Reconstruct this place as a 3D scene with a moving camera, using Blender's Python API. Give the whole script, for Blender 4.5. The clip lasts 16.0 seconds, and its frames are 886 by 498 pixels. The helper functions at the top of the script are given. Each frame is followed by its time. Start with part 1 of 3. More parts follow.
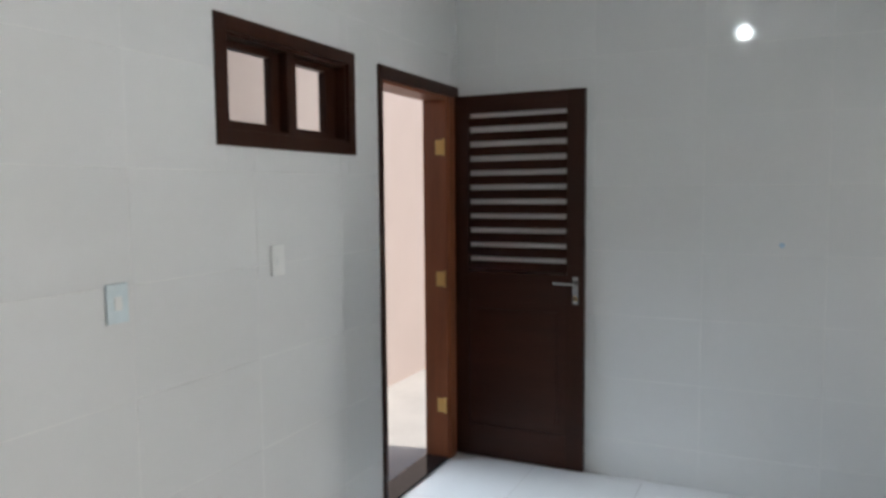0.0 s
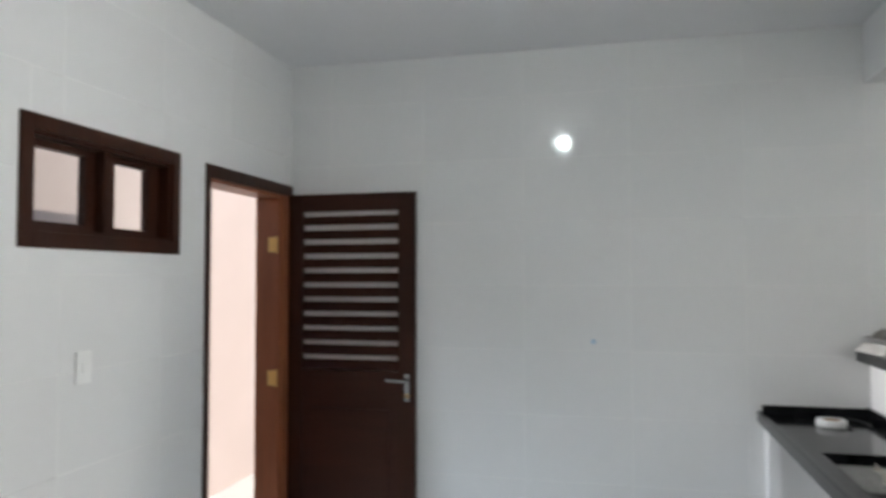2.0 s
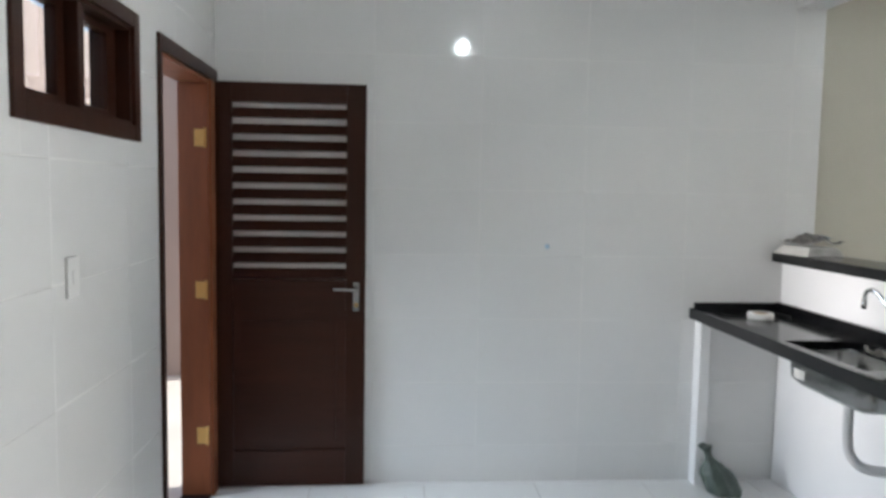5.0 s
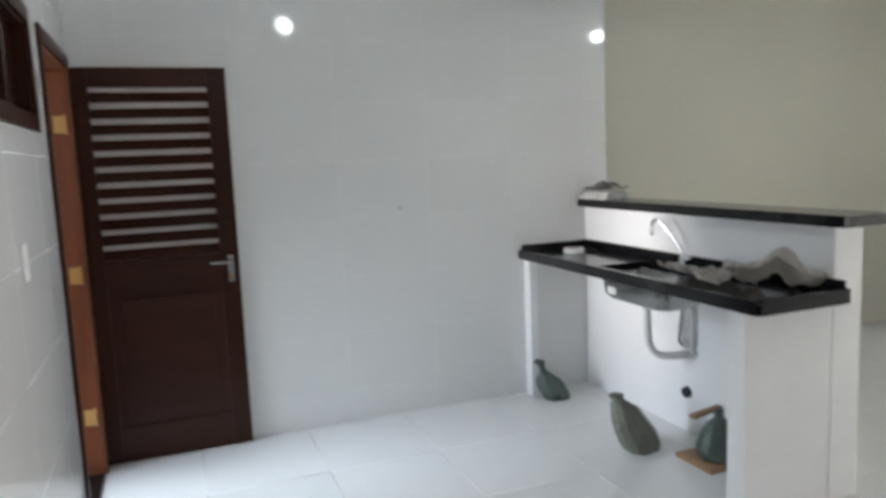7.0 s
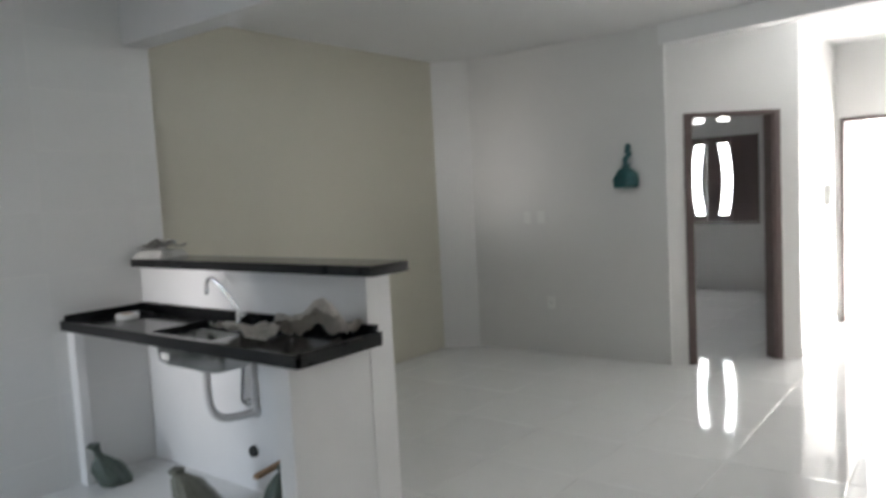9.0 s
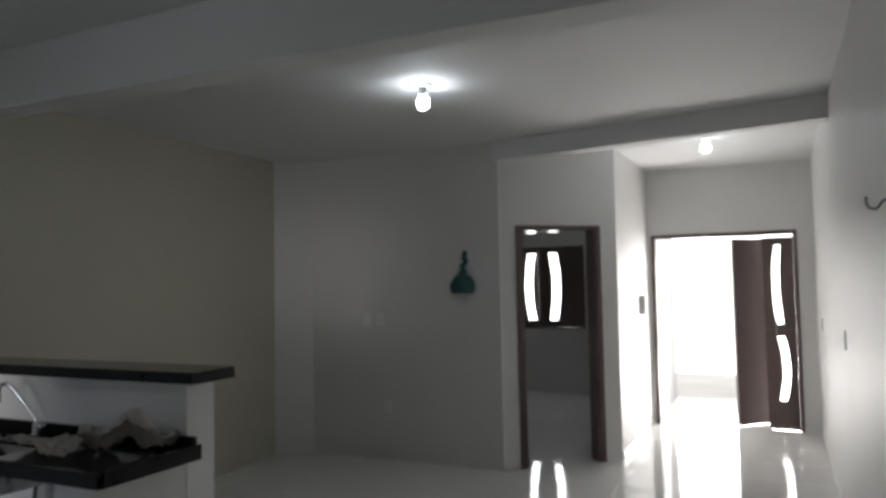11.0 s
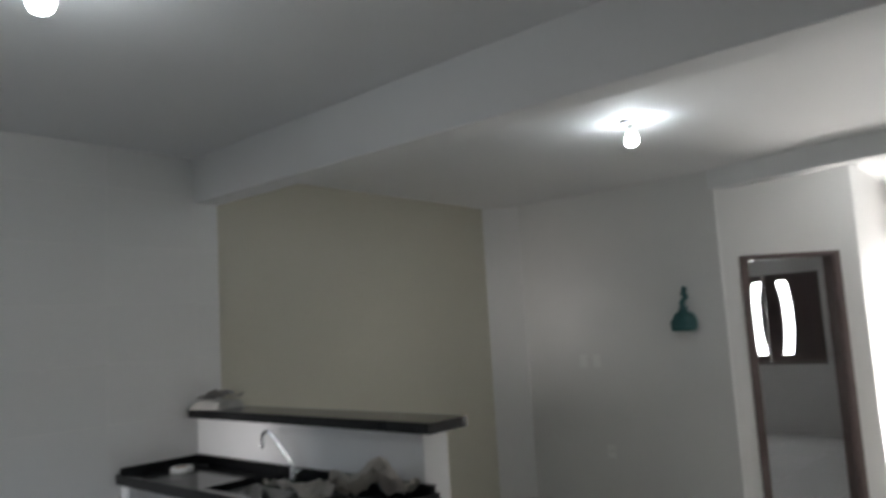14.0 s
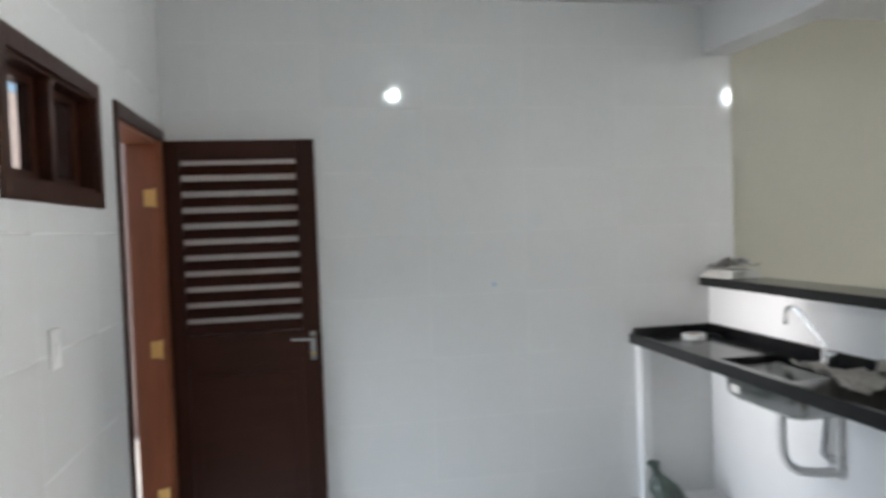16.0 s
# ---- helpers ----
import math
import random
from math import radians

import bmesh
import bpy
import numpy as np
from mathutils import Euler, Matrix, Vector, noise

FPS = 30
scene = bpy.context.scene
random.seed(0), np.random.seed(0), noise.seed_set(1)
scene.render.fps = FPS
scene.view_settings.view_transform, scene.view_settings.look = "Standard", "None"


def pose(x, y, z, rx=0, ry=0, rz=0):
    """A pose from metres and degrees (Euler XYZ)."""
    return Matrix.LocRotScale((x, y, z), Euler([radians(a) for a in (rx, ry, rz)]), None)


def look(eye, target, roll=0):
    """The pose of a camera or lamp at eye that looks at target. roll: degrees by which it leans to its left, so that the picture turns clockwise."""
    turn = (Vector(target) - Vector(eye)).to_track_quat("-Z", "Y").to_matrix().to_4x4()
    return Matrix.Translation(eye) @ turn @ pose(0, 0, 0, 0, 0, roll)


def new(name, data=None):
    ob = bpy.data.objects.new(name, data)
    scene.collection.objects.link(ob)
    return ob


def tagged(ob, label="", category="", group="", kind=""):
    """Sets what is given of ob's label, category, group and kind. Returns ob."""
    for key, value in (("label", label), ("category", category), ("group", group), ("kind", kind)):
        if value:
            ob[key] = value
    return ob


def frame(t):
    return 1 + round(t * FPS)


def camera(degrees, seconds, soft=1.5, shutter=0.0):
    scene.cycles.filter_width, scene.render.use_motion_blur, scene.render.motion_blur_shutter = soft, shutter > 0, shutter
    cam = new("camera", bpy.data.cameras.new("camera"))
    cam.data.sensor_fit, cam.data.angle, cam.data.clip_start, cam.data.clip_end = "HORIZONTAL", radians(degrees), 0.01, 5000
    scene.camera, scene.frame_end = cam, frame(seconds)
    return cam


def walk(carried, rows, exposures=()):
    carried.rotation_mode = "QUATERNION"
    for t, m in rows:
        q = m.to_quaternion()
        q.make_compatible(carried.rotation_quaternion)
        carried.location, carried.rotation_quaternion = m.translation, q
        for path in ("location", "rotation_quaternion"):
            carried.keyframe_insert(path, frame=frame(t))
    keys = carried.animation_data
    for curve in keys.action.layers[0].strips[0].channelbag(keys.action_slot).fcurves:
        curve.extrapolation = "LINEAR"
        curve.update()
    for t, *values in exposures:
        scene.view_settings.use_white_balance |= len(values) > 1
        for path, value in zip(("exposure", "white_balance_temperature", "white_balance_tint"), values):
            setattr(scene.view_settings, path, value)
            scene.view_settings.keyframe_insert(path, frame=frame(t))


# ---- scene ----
cam = camera(63.7, 16.0, 3.2, 0.4)
PATH = [
    (0, (0.775, 0.404, 1.563), (-0.086, 2.203, 1.404), -0.5),
    (0.5, (0.809, 0.508, 1.531), (-0.029, 2.32, 1.411), -0.4),
    (1, (0.759, 0.45, 1.616), (-0.045, 2.281, 1.595), 0.2),
    (1.5, (0.838, 0.439, 1.652), (0.093, 2.291, 1.772), 0.0),
    (2, (0.904, 0.386, 1.629), (0.426, 2.327, 1.709), -0.1),
    (2.5, (0.863, 0.4, 1.618), (0.576, 2.379, 1.613), 0.4),
    (3, (0.738, 0.532, 1.555), (0.427, 2.501, 1.398), -0.5),
    (3.5, (0.474, 0.663, 1.537), (0.243, 2.64, 1.335), -4.2),
    (4, (0.251, 0.613, 1.563), (0.226, 2.601, 1.342), -1.7),
    (6.3, (-0.333, 0.278, 1.57), (0.059, 2.238, 1.501), -1.7),
    (6.5, (-0.387, 0.229, 1.577), (0.1, 2.166, 1.462), -2.0),
    (7, (-0.535, 0.098, 1.566), (0.171, 1.953, 1.319), -2.4),
    (7.5, (-0.441, 0.137, 1.529), (0.504, 1.866, 1.185), -2.0),
    (8, (-0.355, 0.093, 1.524), (0.799, 1.681, 1.141), -2.7),
    (8.5, (-0.333, 0.045, 1.541), (1.081, 1.428, 1.245), -2.5),
    (9, (-0.263, 0.023, 1.581), (1.311, 1.247, 1.423), -3.0),
    (9.5, (-0.231, 0.053, 1.609), (1.431, 1.165, 1.575), -1.8),
    (9.7, (-0.218, 0.054, 1.615), (1.478, 1.114, 1.596), -1.2),
    (11.8, (-0.274, -0.044, 1.62), (1.567, 0.717, 1.801), -1.5),
    (12, (-0.293, -0.04, 1.636), (1.526, 0.748, 1.899), -0.9),
    (12.5, (-0.392, -0.028, 1.673), (1.413, 0.749, 2.043), -1.3),
    (13, (-0.319, -0.056, 1.672), (1.44, 0.808, 2.07), -1.9),
    (13.5, (-0.269, 0.017, 1.695), (1.358, 1.127, 2.044), -2.7),
    (14, (-0.289, 0.044, 1.672), (1.206, 1.353, 1.896), -3.4),
    (14.5, (-0.333, 0.046, 1.633), (1.015, 1.522, 1.7), -3.5),
    (15, (-0.344, 0.122, 1.619), (0.779, 1.776, 1.58), -3.9),
    (15.5, (-0.262, 0.232, 1.61), (0.511, 2.076, 1.559), -2.7),
    (16, (-0.213, 0.36, 1.618), (0.141, 2.327, 1.558), -2.1),
]
EXPOSURES = [(0.0, 0.4), (1.5, 0.58), (2.5, 0.9), (4.0, 0.85), (6.5, 0.88), (7.5, 0.75), (8.0, 0.73), (8.5, 0.72), (9.0, 0.28), (9.5, -0.4), (11.8, -1.22), (12.5, -0.95), (13.0, -0.85), (14.0, -0.33), (14.5, 0.3), (15.0, 0.65), (16.0, 0.85)]
walk(cam, [(t, look(eye, target, roll)) for t, eye, target, roll in PATH], EXPOSURES)

# ---- world, sun, large lights ----
world = bpy.data.worlds.new("sky")
scene.world = world
world.use_nodes = True
wn = world.node_tree.nodes
sky = wn.new("ShaderNodeTexSky")
sky.sky_type, sky.sun_disc = "NISHITA", False
sky.sun_elevation, sky.sun_rotation = radians(39.6), radians(80)
wn["Background"].inputs["Strength"].default_value = 0.12
world.node_tree.links.new(sky.outputs["Color"], wn["Background"].inputs["Color"])

sun = new("sun", bpy.data.lights.new("sun", "SUN"))
sun.data.energy, sun.data.angle, sun.data.color = 3.0, radians(0.5), (1.0, 0.95, 0.87)
sun.matrix_world = look((50, 9, 42), (0, 0, 0))


def opening_lamp(name, eye, target, w, h, watts, color, spread=180):
    lamp = new(name, bpy.data.lights.new(name, "AREA"))
    lamp.data.shape, lamp.data.size, lamp.data.size_y = "RECTANGLE", w, h
    lamp.data.energy, lamp.data.color, lamp.data.spread = watts, color, radians(spread)
    lamp.matrix_world = look(eye, target)
    return lamp


opening_lamp("daylight_front_door", (9.5, 0.5, 1.0), (5.5, 0.5, 1.3), 1.5, 1.8, 150, (1.0, 0.97, 0.93))
# Added low lamp outside the entrance, in place of light thrown up by paving.
opening_lamp("paving_bounce_lamp", (9.25, 0.5, 0.3), (6.2, 0.6, 1.4), 1.5, 0.8, 100, (1.0, 0.97, 0.94))
opening_lamp("daylight_bedroom", (10.27, 3.1, 1.55), (0, 3.1, 1.55), 1.0, 1.2, 45, (0.95, 0.98, 1.0))
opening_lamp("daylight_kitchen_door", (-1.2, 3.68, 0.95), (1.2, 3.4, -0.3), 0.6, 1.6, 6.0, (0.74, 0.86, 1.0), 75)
# Added lamp out of view beside the yard wall; imitates light bounced indoors.
opening_lamp("yard_bounce_lamp", (-2.2, 3.44, 1.25), (2.0, 3.6, 1.25), 0.20, 1.4, 2.8, (1.0, 0.95, 0.93), 28)


# ---- materials ----
def mat(name, color, rough=0.5, metal=0.0, vary=0.06, scale=3.0, fine=60.0, bump=0.02, spec=0.5, rnd=0.0, stretch=(1, 1, 1), coat=0.0, trans=0.0):
    m = bpy.data.materials.new(name)
    m.use_nodes = True
    nt = m.node_tree
    n, ln = nt.nodes, nt.links
    p = n["Principled BSDF"]
    p.inputs["Metallic"].default_value = metal
    p.inputs["Specular IOR Level"].default_value = spec
    p.inputs["Coat Weight"].default_value = coat
    p.inputs["Coat Roughness"].default_value = 0.08
    p.inputs["Transmission Weight"].default_value = trans
    tc = n.new("ShaderNodeTexCoord")
    mp = n.new("ShaderNodeMapping")
    mp.inputs["Scale"].default_value = stretch
    ln.new(tc.outputs["Object"], mp.inputs["Vector"])
    big, small = n.new("ShaderNodeTexNoise"), n.new("ShaderNodeTexNoise")
    big.inputs["Scale"].default_value, small.inputs["Scale"].default_value = scale, fine
    big.inputs["Detail"].default_value, small.inputs["Detail"].default_value = 4, 6
    ln.new(mp.outputs["Vector"], big.inputs["Vector"])
    ln.new(mp.outputs["Vector"], small.inputs["Vector"])
    add = n.new("ShaderNodeMath")
    add.operation = "MULTIPLY_ADD"
    ln.new(small.outputs["Fac"], add.inputs[0])
    add.inputs[1].default_value = 0.45
    ln.new(big.outputs["Fac"], add.inputs[2])
    ramp = n.new("ShaderNodeMapRange")
    ramp.inputs["From Min"].default_value, ramp.inputs["From Max"].default_value = 0.4, 1.05
    ramp.inputs["To Min"].default_value, ramp.inputs["To Max"].default_value = 1 - vary, 1 + vary
    ln.new(add.outputs[0], ramp.inputs["Value"])
    value = ramp.outputs["Result"]
    if rnd:
        oi = n.new("ShaderNodeObjectInfo")
        r = n.new("ShaderNodeMapRange")
        r.inputs["To Min"].default_value, r.inputs["To Max"].default_value = 1 - rnd, 1 + rnd
        ln.new(oi.outputs["Random"], r.inputs["Value"])
        mul = n.new("ShaderNodeMath")
        mul.operation = "MULTIPLY"
        ln.new(value, mul.inputs[0])
        ln.new(r.outputs["Result"], mul.inputs[1])
        value = mul.outputs[0]
    hue = n.new("ShaderNodeHueSaturation")
    hue.inputs["Color"].default_value = (*color, 1)
    ln.new(value, hue.inputs["Value"])
    ln.new(hue.outputs["Color"], p.inputs["Base Color"])
    rr = n.new("ShaderNodeMapRange")
    rr.inputs["To Min"].default_value, rr.inputs["To Max"].default_value = rough * 0.8, min(1, rough * 1.25)
    ln.new(small.outputs["Fac"], rr.inputs["Value"])
    ln.new(rr.outputs["Result"], p.inputs["Roughness"])
    if bump:
        b = n.new("ShaderNodeBump")
        b.inputs["Strength"].default_value, b.inputs["Distance"].default_value = bump, 0.01
        ln.new(add.outputs[0], b.inputs["Height"])
        ln.new(b.outputs["Normal"], p.inputs["Normal"])
    return m


def glow(name, color, strength):
    m = bpy.data.materials.new(name)
    m.use_nodes = True
    p = m.node_tree.nodes["Principled BSDF"]
    p.inputs["Emission Color"].default_value = (*color, 1)
    p.inputs["Emission Strength"].default_value = strength
    return m


M_TILE = mat("glazed_wall_tile", (0.75, 0.75, 0.74), 0.07, vary=0.02, scale=1.5, fine=25, bump=0.015, rnd=0.012)
M_FLOOR = mat("polished_porcelain", (0.79, 0.79, 0.78), 0.06, vary=0.03, scale=2.5, fine=40, bump=0.004, rnd=0.02)
M_GROUT = mat("grout", (0.80, 0.795, 0.77), 0.5, vary=0.08, bump=0.1)
M_GROUT_F = mat("floor_grout", (0.58, 0.56, 0.53), 0.6, vary=0.12, bump=0.1)
M_CREAM = mat("cream_wall_paint", (0.58, 0.555, 0.465), 0.38, vary=0.03, scale=1.2, fine=120, bump=0.05)
M_WHITE = mat("white_wall_paint", (0.72, 0.712, 0.70), 0.48, vary=0.03, scale=1.2, fine=120, bump=0.05)
M_CEIL = mat("ceiling_paint", (0.77, 0.77, 0.77), 0.7, vary=0.03, scale=1.0, fine=90, bump=0.04)
M_PLASTER = mat("white_plaster", (0.80, 0.80, 0.80), 0.55, vary=0.04, scale=3, fine=110, bump=0.06)
M_PINK = mat("pink_outside_wall", (0.31, 0.25, 0.23), 0.8, vary=0.05, scale=1.5, fine=60, bump=0.15)
M_CONC = mat("outside_paving", (0.55, 0.53, 0.50), 0.8, vary=0.15, scale=1.5, fine=40, bump=0.2)
M_WOOD = mat("dark_stained_wood", (0.030, 0.009, 0.0042), 0.34, vary=0.35, scale=2.5, fine=22, bump=0.08, stretch=(6, 6, 0.6), spec=0.22)
M_WOOD_H = mat("dark_stained_slat_wood", (0.034, 0.0095, 0.0043), 0.38, vary=0.3, scale=2.5, fine=22, bump=0.08, stretch=(0.6, 6, 6), spec=0.25)
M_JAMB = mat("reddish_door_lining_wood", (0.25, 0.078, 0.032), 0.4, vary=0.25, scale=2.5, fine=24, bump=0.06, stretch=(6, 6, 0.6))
M_GREYWOOD = mat("brown_lacquered_door_wood", (0.12, 0.085, 0.08), 0.45, vary=0.15, scale=2, fine=24, bump=0.05, stretch=(6, 6, 0.6))
M_GRANITE = mat("black_granite", (0.010, 0.010, 0.011), 0.12, vary=0.5, scale=9, fine=260, bump=0.0, spec=0.32)
M_STEEL = mat("brushed_steel", (0.42, 0.42, 0.41), 0.25, 1.0, vary=0.08, scale=8, fine=120, bump=0.01)
M_CHROME = mat("chrome", (0.78, 0.79, 0.80), 0.07, 1.0, vary=0.03, bump=0)
M_BRASS = mat("brass", (0.80, 0.50, 0.17), 0.45, 0.25, vary=0.1, bump=0.02)
M_PVC = mat("grey_white_pvc", (0.62, 0.62, 0.62), 0.4, vary=0.08, scale=6, bump=0.02)
M_PLASTIC = mat("white_plastic", (0.80, 0.80, 0.78), 0.3, vary=0.03, bump=0.01)
M_SACK = mat("greenish_plastic_sack", (0.19, 0.19, 0.155), 0.42, vary=0.3, scale=9, fine=60, bump=0.25)
M_GREEN = mat("green_plastic_bag", (0.075, 0.10, 0.085), 0.35, vary=0.35, scale=12, fine=70, bump=0.25)
M_TEAL = mat("teal_plastic_bag", (0.025, 0.10, 0.105), 0.35, vary=0.35, scale=14, fine=70, bump=0.25)
M_PAPER = mat("stained_kraft_paper", (0.68, 0.64, 0.59), 0.8, vary=0.14, scale=9, fine=60, bump=0.2)
M_NEWS = mat("newsprint", (0.62, 0.61, 0.58), 0.8, vary=0.2, scale=14, fine=80, bump=0.1)
M_BLUE = mat("blue_print", (0.12, 0.22, 0.42), 0.6, vary=0.3, scale=20, bump=0.05)
M_PRINT = mat("printed_newspaper", (0.42, 0.41, 0.39), 0.8, vary=0.55, scale=26, fine=90, bump=0.1)
M_SMEAR = mat("pale_blue_smear", (0.42, 0.58, 0.70), 0.5, vary=0.15, scale=30)
M_BOARD = mat("raw_wood_offcut", (0.36, 0.22, 0.12), 0.6, vary=0.25, scale=4, fine=50, bump=0.1, stretch=(1, 5, 5))
M_FILM = mat("pale_blue_film", (0.66, 0.74, 0.76), 0.35, vary=0.06, scale=15)
M_DARK = mat("black_rubber", (0.02, 0.02, 0.02), 0.6, vary=0.2)
M_HOOK = mat("grey_iron", (0.18, 0.18, 0.19), 0.45, 0.6, vary=0.2)
M_GLASS = mat("clear_glass", (0.95, 0.97, 0.97), 0.02, vary=0.0, bump=0, trans=1.0)
M_BULB = glow("lit_bulb", (0.86, 0.95, 1.0), 112.0)
M_BULB_L = glow("lit_living_room_bulb", (0.86, 0.95, 1.0), 118.0)
# Emission imitates outdoor brightness on the added backdrop wall.
M_BACKDROP_GLOW = glow("backdrop_glow", (1.0, 0.99, 0.97), 6.0)


# ---- building helpers ----
def box(bm, x0, y0, z0, x1, y1, z1, bevel=0.0, m=None):
    lo = (min(x0, x1), min(y0, y1), min(z0, z1))
    hi = (max(x0, x1), max(y0, y1), max(z0, z1))
    vs = [bm.verts.new((hi[0] if i & 1 else lo[0], hi[1] if i & 2 else lo[1], hi[2] if i & 4 else lo[2])) for i in range(8)]
    fs = [bm.faces.new([vs[i] for i in f]) for f in ((0, 2, 3, 1), (4, 5, 7, 6), (0, 1, 5, 4), (2, 6, 7, 3), (0, 4, 6, 2), (1, 3, 7, 5))]
    if m is not None:
        bmesh.ops.transform(bm, matrix=m, verts=vs)
    if bevel:
        es = list({e for f in fs for e in f.edges})
        bmesh.ops.bevel(bm, geom=es, offset=bevel, segments=2, profile=0.7, affect="EDGES")
    return bm


def boxes(*rows, bevel=0.0):
    bm = bmesh.new()
    for r in rows:
        box(bm, *r, bevel=bevel)
    return bm


def prism(points, z0, z1):
    """An upright prism over a plan outline that runs counter-clockwise."""
    bm = bmesh.new()
    lo = [bm.verts.new((x, y, z0)) for x, y in points]
    hi = [bm.verts.new((x, y, z1)) for x, y in points]
    bm.faces.new(lo[::-1])
    bm.faces.new(hi)
    for i in range(len(points)):
        j = (i + 1) % len(points)
        bm.faces.new((lo[i], lo[j], hi[j], hi[i]))
    return bm


def lathe(profile, n=24, m=None, bm=None):
    bm = bm or bmesh.new()
    rings = []
    for r, z in profile:
        if r < 1e-5:
            rings.append([bm.verts.new((0, 0, z))])
        else:
            rings.append([bm.verts.new((r * math.cos(a), r * math.sin(a), z)) for a in (2 * math.pi * i / n for i in range(n))])
    for a, b in zip(rings, rings[1:]):
        for i in range(n):
            j = (i + 1) % n
            if len(a) == 1 and len(b) > 1:
                bm.faces.new((a[0], b[j], b[i]))
            elif len(b) == 1 and len(a) > 1:
                bm.faces.new((a[i], a[j], b[0]))
            elif len(a) > 1:
                bm.faces.new((a[i], a[j], b[j], b[i]))
    for f in bm.faces:
        f.smooth = True
    if m is not None:
        bmesh.ops.transform(bm, matrix=m, verts=bm.verts)
    return bm


def tube(points, r, n=12, bm=None, steps=6):
    """A round bar along a smooth line through the points, closed at both ends."""
    bm = bm or bmesh.new()
    pts = [Vector(p) for p in points]
    line = []
    for i in range(len(pts) - 1):
        a, b = pts[max(i - 1, 0)], pts[i]
        c, d = pts[i + 1], pts[min(i + 2, len(pts) - 1)]
        for k in range(steps):
            t = k / steps
            line.append(0.5 * (2 * b + (c - a) * t + (2 * a - 5 * b + 4 * c - d) * t * t + (3 * b - a - 3 * c + d) * t ** 3))
    line.append(pts[-1])
    rings, side = [], None
    for i, p in enumerate(line):
        way = (line[min(i + 1, len(line) - 1)] - line[max(i - 1, 0)]).normalized()
        if side is None:
            side = way.orthogonal().normalized()
        side = (side - way * side.dot(way)).normalized()
        up = way.cross(side)
        rings.append([bm.verts.new(p + r * (math.cos(a) * side + math.sin(a) * up)) for a in (2 * math.pi * k / n for k in range(n))])
    for a, b in zip(rings, rings[1:]):
        for i in range(n):
            j = (i + 1) % n
            bm.faces.new((a[i], a[j], b[j], b[i])).smooth = True
    bm.faces.new(rings[0][::-1])
    bm.faces.new(rings[-1])
    return bm


def finish(name, bm, material):
    bmesh.ops.recalc_face_normals(bm, faces=bm.faces)
    me = bpy.data.meshes.new(name)
    bm.to_mesh(me)
    bm.free()
    for m in material if isinstance(material, (list, tuple)) else (material,):
        me.materials.append(m)
    return new(name, me)


def part(name, bm, material, parent, label=""):
    ob = finish(name, bm, material)
    ob.parent = parent
    return tagged(ob, label)


def thing(name, label, category, at=(0, 0, 0), group="", turn=0):
    ob = new(name)
    ob.matrix_world = pose(*at, 0, 0, turn)
    return tagged(ob, label, category, group)


def solid(name, bm, material, label, category, group=""):
    return tagged(finish(name, bm, material), label, category, group)


def setting(name, bm, material, label):
    return tagged(finish(name, bm, material), label, "structure", kind="structure")


# ---- the plan ----
XA, YB, YD = -0.965, 4.24, -0.36      # kitchen side wall, tiled wall, long side wall
XF, CK, CL = 8.18, 2.87, 2.87         # front wall, kitchen ceiling, living ceiling
XB = 10.1                             # bedroom window wall
YL, XC = 4.47, 5.64                   # cream wall, far wall
BX0, BX1 = 2.075, 2.25               # half wall and beam
DY0, DY1, DZ = 3.362, 4.12, 2.115      # kitchen door opening
WY0, WY1, WZ0, WZ1 = 2.315, 3.085, 1.775, 2.13   # kitchen window opening
P_C, P_E = Vector((5.64, 2.22)), Vector((6.381, 1.333))   # the slanting wall

# floor under the tiles
setting("floor", boxes((-1.1, -0.5, -0.12, 10.3, 4.6, -0.0025)), M_GROUT_F, "glossy white porcelain tile floor with thin grey joints")
setting("ground", boxes((-400, -400, -0.5, 400, 400, -0.13)), M_CONC, "pale sunlit paving outside the house")

# walls
setting("wall_west", boxes((XA - 0.14, YD - 0.15, 0, XA - 0.001, WY0, CK), (XA - 0.14, WY0, 0, XA - 0.001, WY1, WZ0), (XA - 0.14, WY0, WZ1, XA - 0.001, WY1, CK),
                           (XA - 0.14, WY1, 0, XA - 0.001, DY0, CK), (XA - 0.14, DY0, DZ, XA - 0.001, DY1, CK), (XA - 0.14, DY1, 0, XA - 0.001, YB + 0.15, CK)),
        M_GROUT, "kitchen wall in glossy white tiles with pale joints")
setting("wall_north", boxes((XA, YB + 0.001, 0, BX1, YB + 0.33, CK)), M_GROUT, "kitchen wall in large glossy white tiles")
setting("wall_living", boxes((BX1, YL, 0, 5.9, YL + 0.15, CL)), M_CREAM, "cream painted living room wall")
setting("wall_corner", prism([(5.40, YL), (XC, 4.19), (XC + 0.3, 4.19), (5.9, YL)], 0, CL), M_WHITE, "slanting white painted corner of the living room")
setting("wall_east", boxes((XC, 2.20, 0, XC + 0.14, 4.19, CL)), M_WHITE, "white painted living room wall with switches")
setting("wall_south", boxes((XA - 0.14, YD - 0.15, -0.01, XF + 0.15, YD, CL)), M_WHITE, "long white painted side wall")

d = (P_E - P_C).normalized()
nrm = Vector((-d.y, d.x))            # away from the living room


def slant(u0, u1, z0, z1, w0=0.0, w1=0.14):
    a, b = P_C + d * u0, P_C + d * u1
    return prism([tuple(a + nrm * w0), tuple(b + nrm * w0), tuple(b + nrm * w1), tuple(a + nrm * w1)], z0, z1)


